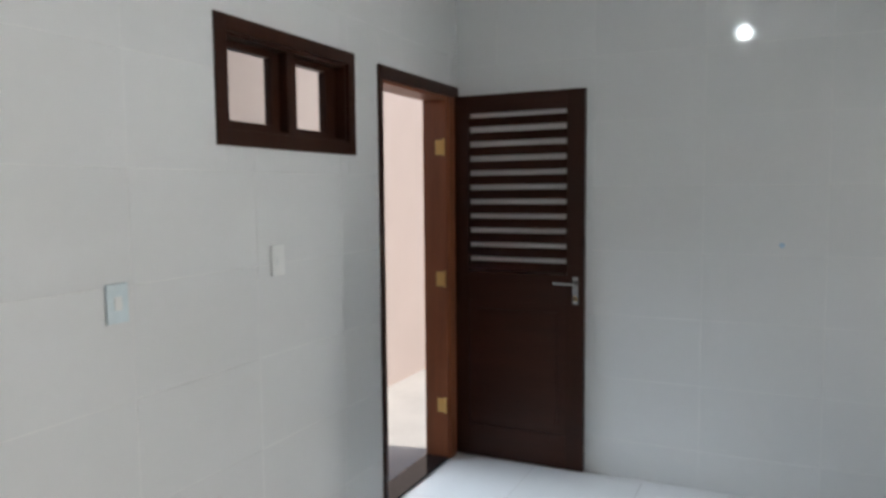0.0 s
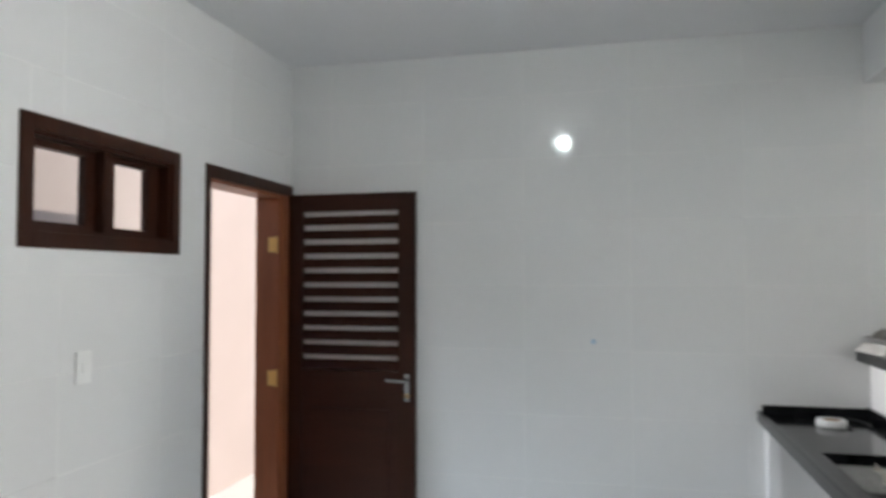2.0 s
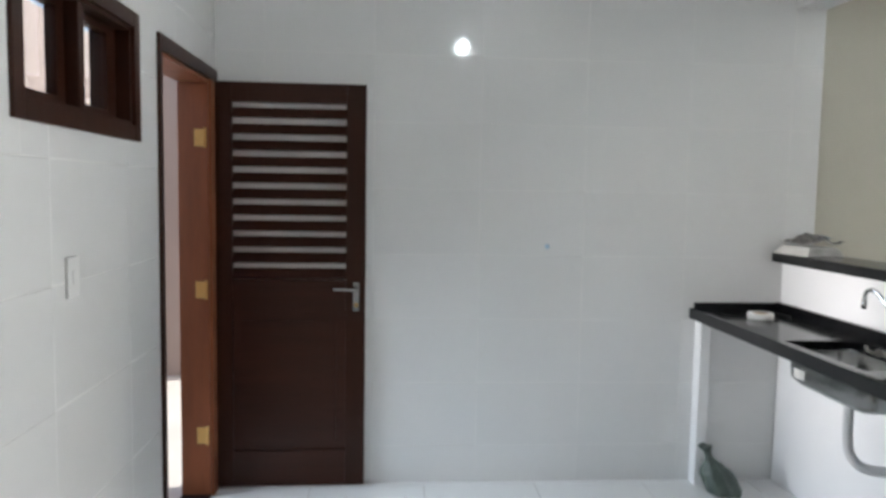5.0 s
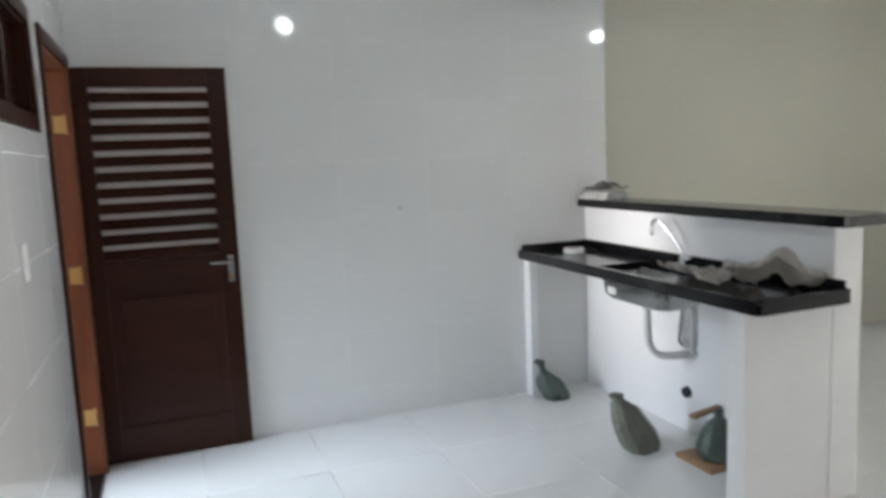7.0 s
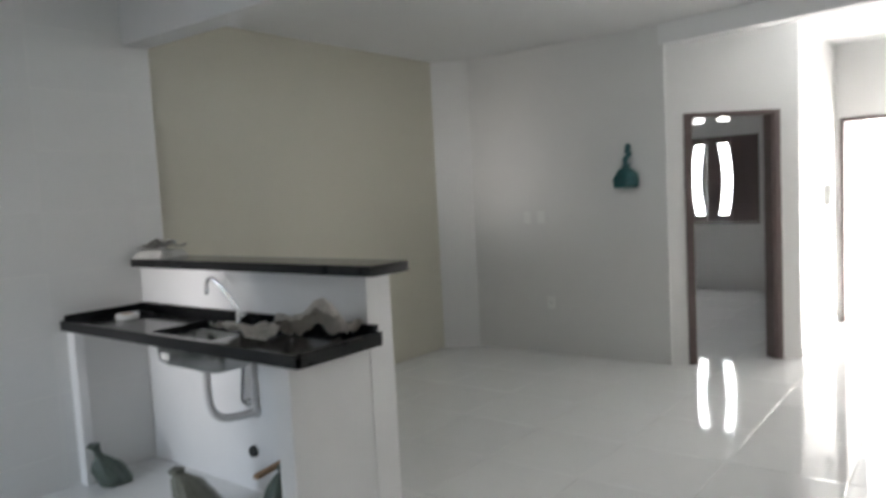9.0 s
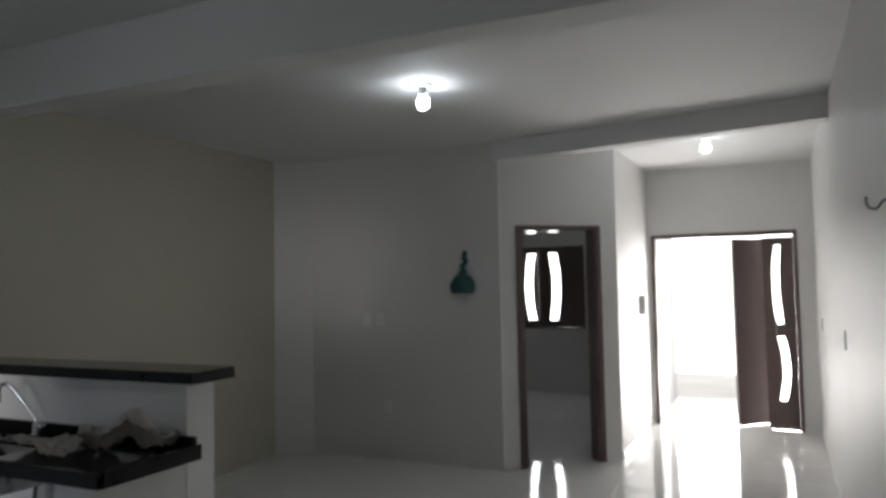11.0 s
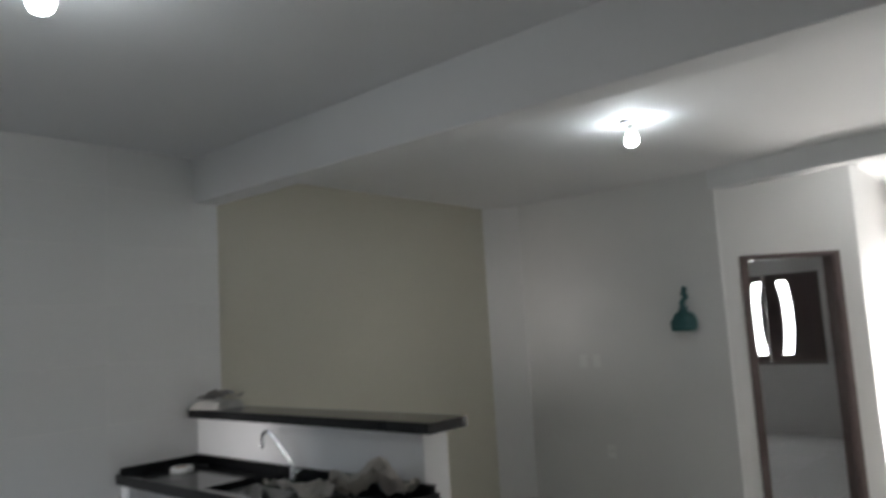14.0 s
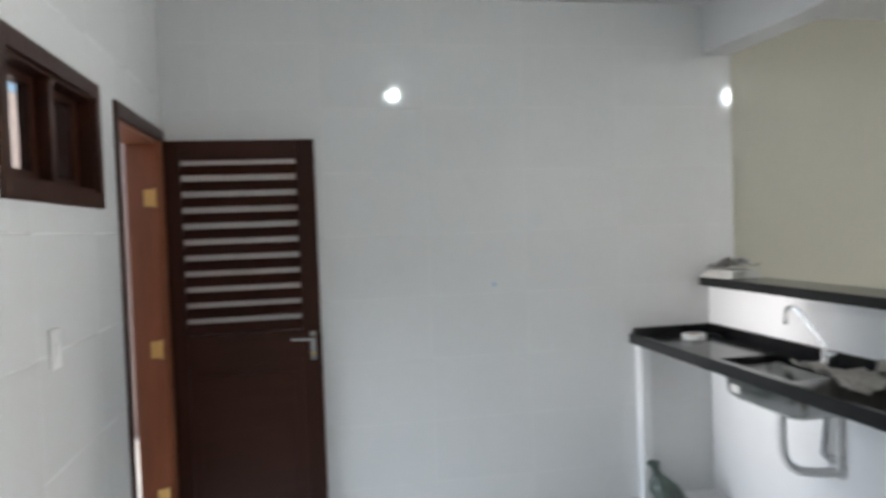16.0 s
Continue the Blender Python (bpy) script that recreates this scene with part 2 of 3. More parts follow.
def joined(*bms):
    bm = bms[0]
    for other in bms[1:]:
        me = bpy.data.meshes.new("tmp")
        other.to_mesh(me)
        bm.from_mesh(me)
        bpy.data.meshes.remove(me)
        other.free()
    return bm


UL = (P_E - P_C).length
N0, N1, NZ = 0.215, 0.945, 2.108      # bedroom door opening along the slanting wall
setting("wall_slanting", joined(slant(0, N0, 0, CL), slant(N1, UL, 0, CL), slant(N0, N1, NZ, CL)), M_WHITE, "slanting white wall with the bedroom doorway")
setting("wall_hall", boxes((P_E.x + 0.02, P_E.y + 0.005, 0, XB, P_E.y + 0.13, CL)), M_WHITE, "white painted entrance passage wall")
FY0, FY1, FZ = -0.20, 1.30, 2.13
BWY0, BWY1, BWZ0, BWZ1 = 2.566, 3.634, 0.93, 2.157
setting("wall_front", boxes((XF, YD, 0, XF + 0.15, FY0, CL), (XF, FY0, FZ, XF + 0.15, FY1, CL), (XF, FY1, 0, XF + 0.15, P_E.y + 0.004, CL)), M_WHITE, "white painted front wall with the entrance")
setting("wall_window", boxes((XB, P_E.y, 0, XB + 0.15, BWY0, CL), (XB, BWY0, 0, XB + 0.15, BWY1, BWZ0), (XB, BWY0, BWZ1, XB + 0.15, BWY1, 2.37), (XB, BWY0, 2.37, XB + 0.15, 2.95, 2.44), (XB, 3.12, 2.37, XB + 0.15, 3.29, 2.44),
                             (XB, 3.46, 2.37, XB + 0.15, BWY1, 2.44), (XB, BWY0, 2.44, XB + 0.15, BWY1, CL), (XB, BWY1, 0, XB + 0.15, 4.55, CL)), M_WHITE, "white painted bedroom wall with the window")
setting("wall_bedroom", boxes((5.9, 4.42, 0, XB, 4.55, CL)), M_WHITE, "white painted bedroom wall")

# ceilings and beams
setting("ceiling", boxes((XA - 0.14, YD, CK, BX0 + 0.02, YB + 0.3, CK + 0.15)), M_CEIL, "white painted kitchen ceiling")
setting("ceiling_living", boxes((BX0 + 0.02, YD - 0.15, CL, XB + 0.15, YL + 0.25, CL + 0.12)), M_CEIL, "white painted living room ceiling")
bm = boxes((BX0 + 0.005, YD, 2.535, BX1 + 0.003, YL + 0.05, CL), bevel=0.006)
for v in bm.verts:
    if v.co.z < 2.6:
        v.co.z -= 0.048 * (YB - v.co.y) / (YB - YD) - 0.042
setting("beam_1", bm, M_CEIL, "white painted concrete beam between kitchen and living room")
setting("beam_2", prism([(5.24, YD), (5.39, YD), (5.80, 2.24), (5.62, 2.24)], 2.705, CL), M_CEIL, "white painted concrete beam before the entrance passage")

# skirting
bm = boxes((P_E.x + 0.02, P_E.y - 0.01, 0, XF, P_E.y + 0.005, 0.075))
setting("baseboard", bm, M_TILE, "white tile skirting along the passage wall")

# outside the kitchen door
setting("wall_outside", boxes((-2.45, -3, -0.13, -2.3, 9, 2.7)), M_PINK, "pale pink rendered boundary wall outside")
setting("wall_court", boxes((-2.3, 7.0, -0.13, -1.1, 7.15, 2.7)), M_PINK, "pale pink rendered wall closing the side yard")
# beyond the front door: added glowing wall imitates daylight glare and blocks the sun
setting("backdrop", boxes((14, -12, -0.13, 14.2, 14, 7)), M_BACKDROP_GLOW, "glowing white wall added to stand in for daylight outside")


# ---- kitchen door ----
def hinge(parent, x, y, z):
    bm = boxes((x - 0.03, y - 0.004, z - 0.042, x + 0.02, y, z + 0.042), bevel=0.001)
    bm = joined(bm, lathe([(0, -0.05), (0.007, -0.048), (0.007, 0.048), (0, 0.05)], 10, pose(x + 0.022, y - 0.004, z)))
    return part("hinge", bm, M_BRASS, parent, "polished brass hinge")


frame_set = thing("door_1", "reddish wooden door lining with dark casing, standing in the tiled wall", "door frame", (XA, DY0, 0))
frame_set["kind"] = "structure"
o = (XA, DY0)
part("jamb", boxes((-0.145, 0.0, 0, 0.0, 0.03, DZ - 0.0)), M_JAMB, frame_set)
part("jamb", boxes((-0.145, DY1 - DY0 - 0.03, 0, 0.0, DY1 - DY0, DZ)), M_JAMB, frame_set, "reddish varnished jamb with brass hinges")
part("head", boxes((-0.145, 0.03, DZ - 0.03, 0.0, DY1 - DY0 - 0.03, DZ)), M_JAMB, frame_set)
part("casing", boxes((0.0, -0.024, 0, 0.014, 0.008, DZ + 0.05), bevel=0.003), M_WOOD, frame_set, "dark brown casing")
part("casing", boxes((0.0, 0.0085, DZ - 0.012, 0.014, YB - DY0 - 0.004, DZ + 0.05), bevel=0.003), M_WOOD, frame_set, "dark brown casing")
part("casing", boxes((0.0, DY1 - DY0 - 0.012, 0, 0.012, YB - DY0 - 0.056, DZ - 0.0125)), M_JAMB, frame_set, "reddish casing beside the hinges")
part("threshold", boxes((-0.145, 0.03, 0.0, 0.0, DY1 - DY0 - 0.03, 0.012), bevel=0.003), M_GRANITE, frame_set, "dark stone threshold")
for z in (0.32, 1.064, 1.817):
    hinge(frame_set, -0.036, DY1 - DY0 - 0.03, z)

LW, LT, LH = 0.765, 0.036, 2.10
leaf = thing("door", "dark stained wooden louvred door standing open against the wall", "door", (XA + 0.005, YB - 0.044, 0.01))
SW = 0.085
part("stile", boxes((0, 0, 0, SW, LT, LH), bevel=0.003), M_WOOD, leaf)
part("stile", boxes((LW - SW - 0.015, 0, 0, LW, LT, LH), bevel=0.003), M_WOOD, leaf)
for z0, z1 in ((0, 0.19), (0.93, 1.095), (LH - 0.10, LH)):
    part("rail", boxes((SW, 0.001, z0, LW - SW - 0.015, LT - 0.001, z1), bevel=0.003), M_WOOD_H, leaf)
bm = boxes((SW, 0.010, 0.19, LW - SW - 0.015, LT - 0.010, 0.93))
box(bm, SW + 0.05, 0.005, 0.24, LW - SW - 0.065, LT - 0.005, 0.88, bevel=0.006)
part("panel", bm, M_WOOD_H, leaf, "raised dark wooden lower panel")
NS = 11
pitch = (LH - 0.10 - 1.095) / NS
for i in range(NS):
    zc = 1.095 + pitch * (i + 0.5)
    bm = bmesh.new()
    box(bm, SW, -0.030, -0.006, LW - SW - 0.015, 0.030, 0.006, bevel=0.002, m=Matrix.Translation((0, LT / 2, zc - 0.010)) @ Matrix.Rotation(radians(50), 4, "X"))
    part("slat", bm, M_WOOD_H, leaf)
handle = part("handle", boxes((LW - 0.062, -0.006, 0.935, LW - 0.03, 0.0, 1.085), bevel=0.002), M_STEEL, leaf, "brushed steel lever handle and lock plate")
part("lever", tube([(LW - 0.046, 0.0, 1.05), (LW - 0.046, -0.045, 1.05), (LW - 0.06, -0.05, 1.05), (LW - 0.16, -0.047, 1.052)], 0.009), M_STEEL, handle)
part("lock_cylinder", lathe([(0, -0.012), (0.013, -0.012), (0.013, 0), (0.0, 0)], 16, pose(LW - 0.046, -0.006, 0.965, 90, 0, 0)), M_BRASS, handle)

# ---- kitchen window ----
win = thing("window_1", "small high dark wooden window with two narrow panes", "window", (XA, WY0, WZ0))
win["kind"] = "structure"
W, H = WY1 - WY0, WZ1 - WZ0
part("casing", boxes((-0.002, -0.045, -0.045, 0.012, 0.01, H + 0.045), bevel=0.003), M_WOOD, win)
part("casing", boxes((-0.002, W - 0.01, -0.045, 0.012, W + 0.045, H + 0.045), bevel=0.003), M_WOOD, win)
part("casing", boxes((-0.002, 0.01, -0.045, 0.012, W - 0.01, 0.01), bevel=0.003), M_WOOD, win)
part("casing", boxes((-0.002, 0.01, H - 0.01, 0.012, W - 0.01, H + 0.045), bevel=0.003), M_WOOD, win)
part("lining", boxes((-0.14, 0.0, 0.0, -0.002, 0.022, H)), M_WOOD, win)
part("lining", boxes((-0.14, W - 0.022, 0.0, -0.002, W, H)), M_WOOD, win)
part("lining", boxes((-0.14, 0.022, 0.0, -0.002, W - 0.022, 0.022)), M_WOOD, win)
part("lining", boxes((-0.14, 0.022, H - 0.022, -0.002, W - 0.022, H)), M_WOOD, win)
part("mullion", boxes((-0.10, W / 2 - 0.02, 0.022, -0.01, W / 2 + 0.02, H - 0.022), bevel=0.003), M_WOOD, win)
for y0, sl, sr in ((0.024, 0.045, 0.05), (W / 2 + 0.021, 0.065, 0.07)):
    y1 = y0 + W / 2 - 0.046
    sash = part("sash", boxes((-0.085, y0, 0.024, -0.05, y0 + sl, H - 0.024), (-0.085, y1 - sr, 0.024, -0.05, y1, H - 0.024),
                              (-0.085, y0 + sl, 0.024, -0.05, y1 - sr, 0.05), (-0.085, y0 + sl, H - 0.05, -0.05, y1 - sr, H - 0.024)), M_WOOD, win)
    pane = part("pane", boxes((-0.07, y0 + sl - 0.005, 0.046, -0.066, y1 - sr + 0.005, H - 0.046)), M_GLASS, sash, "clear glass pane")
    pane.visible_shadow = False

# ---- half wall, support walls, worktops ----
HY = 2.30
setting("wall_half", boxes((BX0, HY, 0, BX1 - 0.01, YB - 0.002, 1.2225), bevel=0.004), M_PLASTER, "white plastered half wall that carries the bar top")
setting("wall_support", boxes((1.60, HY + 0.003, 0, BX0 + 0.03, HY + 0.10, 0.905)), M_PLASTER, "white plastered end wall under the worktop")
solid("support_panel", boxes((1.598, YB - 0.085, 0.0, 1.655, YB - 0.004, 0.905), bevel=0.003), M_PLASTER, "narrow white plastered support under the black worktop", "support")
bar = thing("bar_top", "polished black granite bar top on the white half wall", "worktop")
part("slab", boxes((2.03, 2.22, 1.238, 2.26, YB - 0.004, 1.272)), M_GRANITE, bar)
part("edge_band", boxes((2.015, 2.205, 1.223, 2.0298, YB - 0.004, 1.2725), bevel=0.003), M_GRANITE, bar)
part("edge_band", boxes((2.2602, 2.205, 1.223, 2.275, YB - 0.004, 1.2725), bevel=0.003), M_GRANITE, bar)
part("edge_band", boxes((2.03, 2.205, 1.223, 2.26, 2.2198, 1.2725), bevel=0.003), M_GRANITE, bar)
part("underlay", boxes((2.032, 2.222, 1.223, 2.258, YB - 0.006, 1.2378)), M_GRANITE, bar)

SX0, SX1, SY0, SY1 = 1.66, 1.97, 2.92, 3.45   # sink cut-out
CX0, CX1, CY0, CY1 = 1.568, BX0 - 0.003, 2.215, YB - 0.004
worktop = thing("worktop", "polished black granite worktop with raised rim on white supports", "worktop", (0, 0, 0))
def ring_slab(x0, y0, x1, y1, hx0, hy0, hx1, hy1, z0, z1):
    """A slab with a rectangular hole."""
    bm = bmesh.new()
    out, inn = ((x0, y0), (x1, y0), (x1, y1), (x0, y1)), ((hx0, hy0), (hx1, hy0), (hx1, hy1), (hx0, hy1))
    ol, oh, il, ih = ([bm.verts.new((x, y, z)) for x, y in pts] for pts, z in ((out, z0), (out, z1), (inn, z0), (inn, z1)))
    for i in range(4):
        j = (i + 1) % 4
        for f in ((ol[i], ol[j], oh[j], oh[i]), (il[j], il[i], ih[i], ih[j]), (oh[i], oh[j], ih[j], ih[i]), (ol[j], ol[i], il[i], il[j])):
            bm.faces.new(f)
    return bm


part("slab", ring_slab(CX0, CY0, CX1, CY1, SX0, SY0, SX1, SY1, 0.908, 0.948), M_GRANITE, worktop)
part("front_rim", boxes((CX0 - 0.004, CY0, 0.912, CX0 + 0.02, CY1, 0.966), bevel=0.004), M_GRANITE, worktop)
part("end_rim", boxes((CX0 + 0.02, CY0 - 0.004, 0.906, CX1, CY0 + 0.02, 0.97), bevel=0.004), M_GRANITE, worktop)
part("upstand", boxes((CX1 - 0.02, CY0 + 0.02, 0.948, CX1, CY1, 1.0), bevel=0.003), M_GRANITE, worktop)
part("upstand", boxes((CX0 + 0.02, CY1 - 0.02, 0.948, CX1 - 0.02, CY1, 0.995), bevel=0.003), M_GRANITE, worktop)

# sink basin
sink = thing("sink", "brushed steel undermounted kitchen sink in black worktop", "sink", ((SX0 + SX1) / 2, (SY0 + SY1) / 2, 0.905))


def basin(w, l, depth, r, wall):
    """A rounded rectangular bowl, open above, with a flange and a wall thickness."""
    bm = bmesh.new()

    def ring(hw, hl, rr, z):
        out = []
        for cx, cy, a0 in ((hw - rr, hl - rr, 0), (-hw + rr, hl - rr, 90), (-hw + rr, -hl + rr, 180), (hw - rr, -hl + rr, 270)):
            for k in range(6):
                a = radians(a0 + 18 * k)
                out.append(bm.verts.new((cx + rr * math.cos(a), cy + rr * math.sin(a), z)))
        return out
    hw, hl = w / 2, l / 2
    rings = [ring(hw + 0.02, hl + 0.02, r, 0), ring(hw, hl, r, 0), ring(hw - 0.008, hl - 0.008, r, -depth + 0.03), ring(hw - 0.04, hl - 0.04, r * 0.8, -depth),
             ring(0.03, 0.03, 0.029, -depth - 0.004), ring(0.03, 0.03, 0.029, -depth - 0.004 - wall), ring(hw - 0.038, hl - 0.038, r * 0.8, -depth - wall),
             ring(hw - 0.005, hl - 0.005, r, -depth + 0.028), ring(hw + 0.003, hl + 0.003, r, -0.003), ring(hw + 0.02, hl + 0.02, r, -0.003)]
    for a, b in zip(rings, rings[1:] + rings[:1]):
        for i in range(24):
            j = (i + 1) % 24
            bm.faces.new((a[i], a[j], b[j], b[i])).smooth = True
    return bm


part("bowl", basin(SX1 - SX0, SY1 - SY0, 0.13, 0.07, 0.002), M_STEEL, sink)
part("drain", lathe([(0, -0.002), (0.034, 0.0), (0.036, -0.004), (0.03, -0.03), (0, -0.03)], 20, pose(0, 0, -0.13)), M_CHROME, sink, "chrome drain fitting")
part("sticker", boxes((-0.157, 0.10, -0.095, -0.1555, 0.18, -0.055)), M_NEWS, sink, "pale bluish maker's sticker")

# tap
FX, FY = 2.02, 3.19
tap = thing("tap", "chrome kitchen tap with a long swan neck on black worktop", "tap", (FX, FY, 0.948))
part("base", lathe([(0, 0), (0.026, 0), (0.026, 0.006), (0.016, 0.012), (0.015, 0.06), (0.011, 0.066), (0, 0.066)], 20), M_CHROME, tap)
part("spout", tube([(0, 0, 0.06), (-0.004, 0.012, 0.09), (-0.02, 0.062, 0.155), (-0.04, 0.125, 0.225), (-0.05, 0.155, 0.24), (-0.056, 0.182, 0.226), (-0.057, 0.188, 0.19), (-0.057, 0.188, 0.175)], 0.0092), M_CHROME, tap)
part("knob", lathe([(0, 0), (0.011, 0), (0.012, 0.01), (0.019, 0.014), (0.019, 0.036), (0.012, 0.042), (0, 0.042)], 14, pose(0.0, -0.012, 0.04, 90, 0, 0)), M_CHROME, tap)
part("nozzle", lathe([(0, 0), (0.011, 0), (0.012, 0.03), (0, 0.03)], 14, pose(-0.057, 0.188, 0.155)), M_CHROME, tap)

# drain pipe and hoses under the sink
pipe = thing("drain_pipe", "grey white plastic sink drain bent into the half wall", "pipe", (0, 0, 0))
DXc, DYc = (SX0 + SX1) / 2, (SY0 + SY1) / 2
part("tube", tube([(1.85, 3.27, 0.745), (1.85, 3.27, 0.6), (1.86, 3.262, 0.51), (1.90, 3.24, 0.46), (1.98, 3.20, 0.452), (2.073, 3.17, 0.457)], 0.021), M_PVC, pipe)
part("nut", lathe([(0, 0), (0.033, 0), (0.033, 0.04), (0, 0.04)], 12, pose(1.85, 3.27, 0.715)), M_PVC, pipe)
part("wall_flange", lathe([(0, 0), (0.035, 0), (0.03, 0.012), (0, 0.012)], 16, pose(2.074, 3.17, 0.457, 0, -90, 0)), M_PVC, pipe)
hose = thing("water_hose", "thin braided grey water hose below the tap", "hose", (0, 0, 0))
part("tube", tube([(2.02, 3.19, 0.905), (2.03, 3.2, 0.75), (2.03, 3.22, 0.6), (2.035, 3.235, 0.52), (2.05, 3.2, 0.5), (2.073, 3.165, 0.52)], 0.008), M_HOOK, hose)
part("valve", lathe([(0, 0), (0.016, 0), (0.016, 0.04), (0.022, 0.042), (0.022, 0.055), (0, 0.055)], 12, pose(2.074, 3.165, 0.52, 0, -90, 0)), M_CHROME, hose)
solid("pipe_stub", tube([(2.074, 3.155, 0.86), (2.055, 3.155, 0.84), (2.05, 3.15, 0.6), (2.052, 3.15, 0.47)], 0.013), M_PVC, "slim grey plastic pipe down the half wall", "pipe")
hole = solid("pipe_opening", lathe([(0, 0.012), (0.018, 0.012), (0.02, 0.02), (0.03, 0.02), (0.032, 0.0), (0, 0.0)], 18, pose(2.075, 3.215, 0.228, 0, -90, 0)), M_DARK, "black open pipe end low in the half wall", "pipe")


# ---- loose things ----
def crumple(bm, amount, scale, seed):
    for v in bm.verts:
        n = noise.noise_vector(v.co * scale + Vector((seed, seed * 1.7, 0)))
        v.co += n * amount
    for f in bm.faces:
        f.smooth = True
    return bm


def sack(bm, w, l, h, top, seed, lean=(0, 0), neck=0.0):
    """A filled sack: wide below, drawn in to a gathered neck above."""
    prof = [(0.0, 0.0), (0.86, 0.0), (1.0, 0.10), (1.02, 0.28), (0.94, 0.46), (0.80, 0.62), (0.60, 0.76), (0.34, 0.86), (top, 0.90), (top * 1.5, 1.0), (0.0, 0.97)]
    if neck:
        prof = [(r, z * (1 - neck)) for r, z in prof[:7]] + [(0.34, 0.86 - neck * 0.7), (top, 0.92 - neck * 0.6), (top * 0.8, 0.93 - neck * 0.2), (top * 1.5, 1.0), (0.0, 0.98)]
    n, rings = 28, []
    for k, (r, z) in enumerate(prof):
        if r == 0:
            rings.append([bm.verts.new((lean[0] * z, lean[1] * z, z * h))])
            continue
        ring = []
        for i in range(n):
            a = 2 * math.pi * i / n
            fold = 1 + (0.05 + 0.16 * z) * math.sin(7 * a + seed) * math.sin(3 * a + 2 * seed)
            ring.append(bm.verts.new((w * r * fold * math.cos(a) + lean[0] * z, l * r * fold * math.sin(a) + lean[1] * z, z * h)))
        rings.append(ring)
    for a, b in zip(rings, rings[1:]):
        for i in range(n):
            j = (i + 1) % n
            if len(a) == 1:
                bm.faces.new((a[0], b[j], b[i]))
            elif len(b) == 1:
                bm.faces.new((a[i], a[j], b[0]))
            else:
                bm.faces.new((a[i], a[j], b[j], b[i]))
    bmesh.ops.subdivide_edges(bm, edges=bm.edges[:], cuts=1, use_grid_fill=True)
    zlo = [v for v in bm.verts if v.co.z < 0.004]
    crumple(bm, 0.012, 14, seed)
    crumple(bm, 0.008, 34, seed + 5)
    for v in zlo:
        v.co.z = 0.0
    return bm


def rest(ob, x, y, z, turn=0):
    ob.matrix_world = pose(x, y, z, 0, 0, turn)
    return ob


rest(solid("sack", sack(bmesh.new(), 0.125, 0.095, 0.295, 0.24, 1.3, (-0.07, 0.12)), M_SACK, "grey green filled plastic sack leaning on the tiled floor", "sack"), 1.72, 3.14, 0.0, 30)
rest(solid("rubbish_bag", sack(bmesh.new(), 0.095, 0.09, 0.25, 0.26, 4.1, (-0.11, 0.02), 0.26), M_GREEN, "small crumpled green plastic bag on the floor by the support", "bag"), 1.725, 4.06, 0.0, 0)
rest(solid("rubbish_bag", sack(bmesh.new(), 0.09, 0.09, 0.24, 0.2, 7.7, (0.02, 0.0)), M_GREEN, "green plastic bag of rubble under the worktop", "bag"), 1.93, 2.83, 0.022, 0)
solid("wood_offcut", boxes((1.80, 2.72, 0.0, 2.02, 2.98, 0.02), bevel=0.003), M_BOARD, "raw brown wooden offcut lying on the floor", "board")
bm = bmesh.new()
box(bm, -0.11, -0.015, 0.0, 0.11, 0.015, 0.022, bevel=0.002)
board = solid("wood_offcut", bm, M_BOARD, "short wooden batten lying on a green bag", "board")
board.matrix_world = pose(1.95, 2.93, 0.215, 0, 0, 12)

# bag hanging on the far wall
hang = thing("hanging_bag", "teal plastic bag tied and hung on the white wall", "bag", (XC - 0.075, 2.53, 1.54))
bm = sack(bmesh.new(), 0.065, 0.11, 0.20, 0.25, 2.2, (0.02, 0.0))
part("body", bm, M_TEAL, hang)
part("neck", crumple(tube([(0.02, 0, 0.185), (0.03, 0.012, 0.23), (0.045, -0.008, 0.28), (0.055, 0.005, 0.33), (0.07, 0, 0.365)], 0.022, n=14), 0.012, 30, 3), M_TEAL, hang, "knotted teal neck of the bag")
solid("wall_nail", tube([(XC + 0.01, 2.53, 1.90), (XC - 0.02, 2.53, 1.905)], 0.004), M_HOOK, "small iron nail in the white wall", "nail")


# crumpled paper on the worktop
def sheet(w, l, nx, ny, amount, lift, seed):
    bm = bmesh.new()
    grid = []
    for i in range(nx + 1):
        row = []
        for j in range(ny + 1):
            x, y = w * (i / nx - 0.5), l * (j / ny - 0.5)
            q = Vector((x * 7 + seed, y * 7, seed))
            edge = 1 + 0.12 * noise.noise(Vector((i * 0.3, j * 0.3, seed)))
            z = abs(noise.noise(q)) * amount + abs(noise.noise(q * 2.1)) * amount * 0.45 + abs(noise.noise(q * 4.6)) * amount * 0.25 + lift * max(0.0, noise.noise(q * 0.5 + Vector((3, 1, 0))) + 0.15)
            row.append(bm.verts.new((x * edge, y * edge, max(z, 0.0) + 0.001)))
        grid.append(row)
    for i in range(nx):
        for j in range(ny):
            bm.faces.new((grid[i][j], grid[i + 1][j], grid[i + 1][j + 1], grid[i][j + 1]))
    ret = bmesh.ops.solidify(bm, geom=bm.faces[:], thickness=0.0012)
    return bm


rest(solid("crumpled_paper", sheet(0.25, 0.42, 24, 36, 0.06, 0.08, 2.0), M_PAPER, "crumpled stained grey brown paper on black worktop", "paper"), 1.79, 2.77, 0.95, -8)
rest(solid("crumpled_paper", sheet(0.24, 0.34, 24, 32, 0.11, 0.24, 6.0), M_PAPER, "crumpled brown cement paper heaped on black worktop", "paper"), 1.90, 2.44, 0.95, 20)
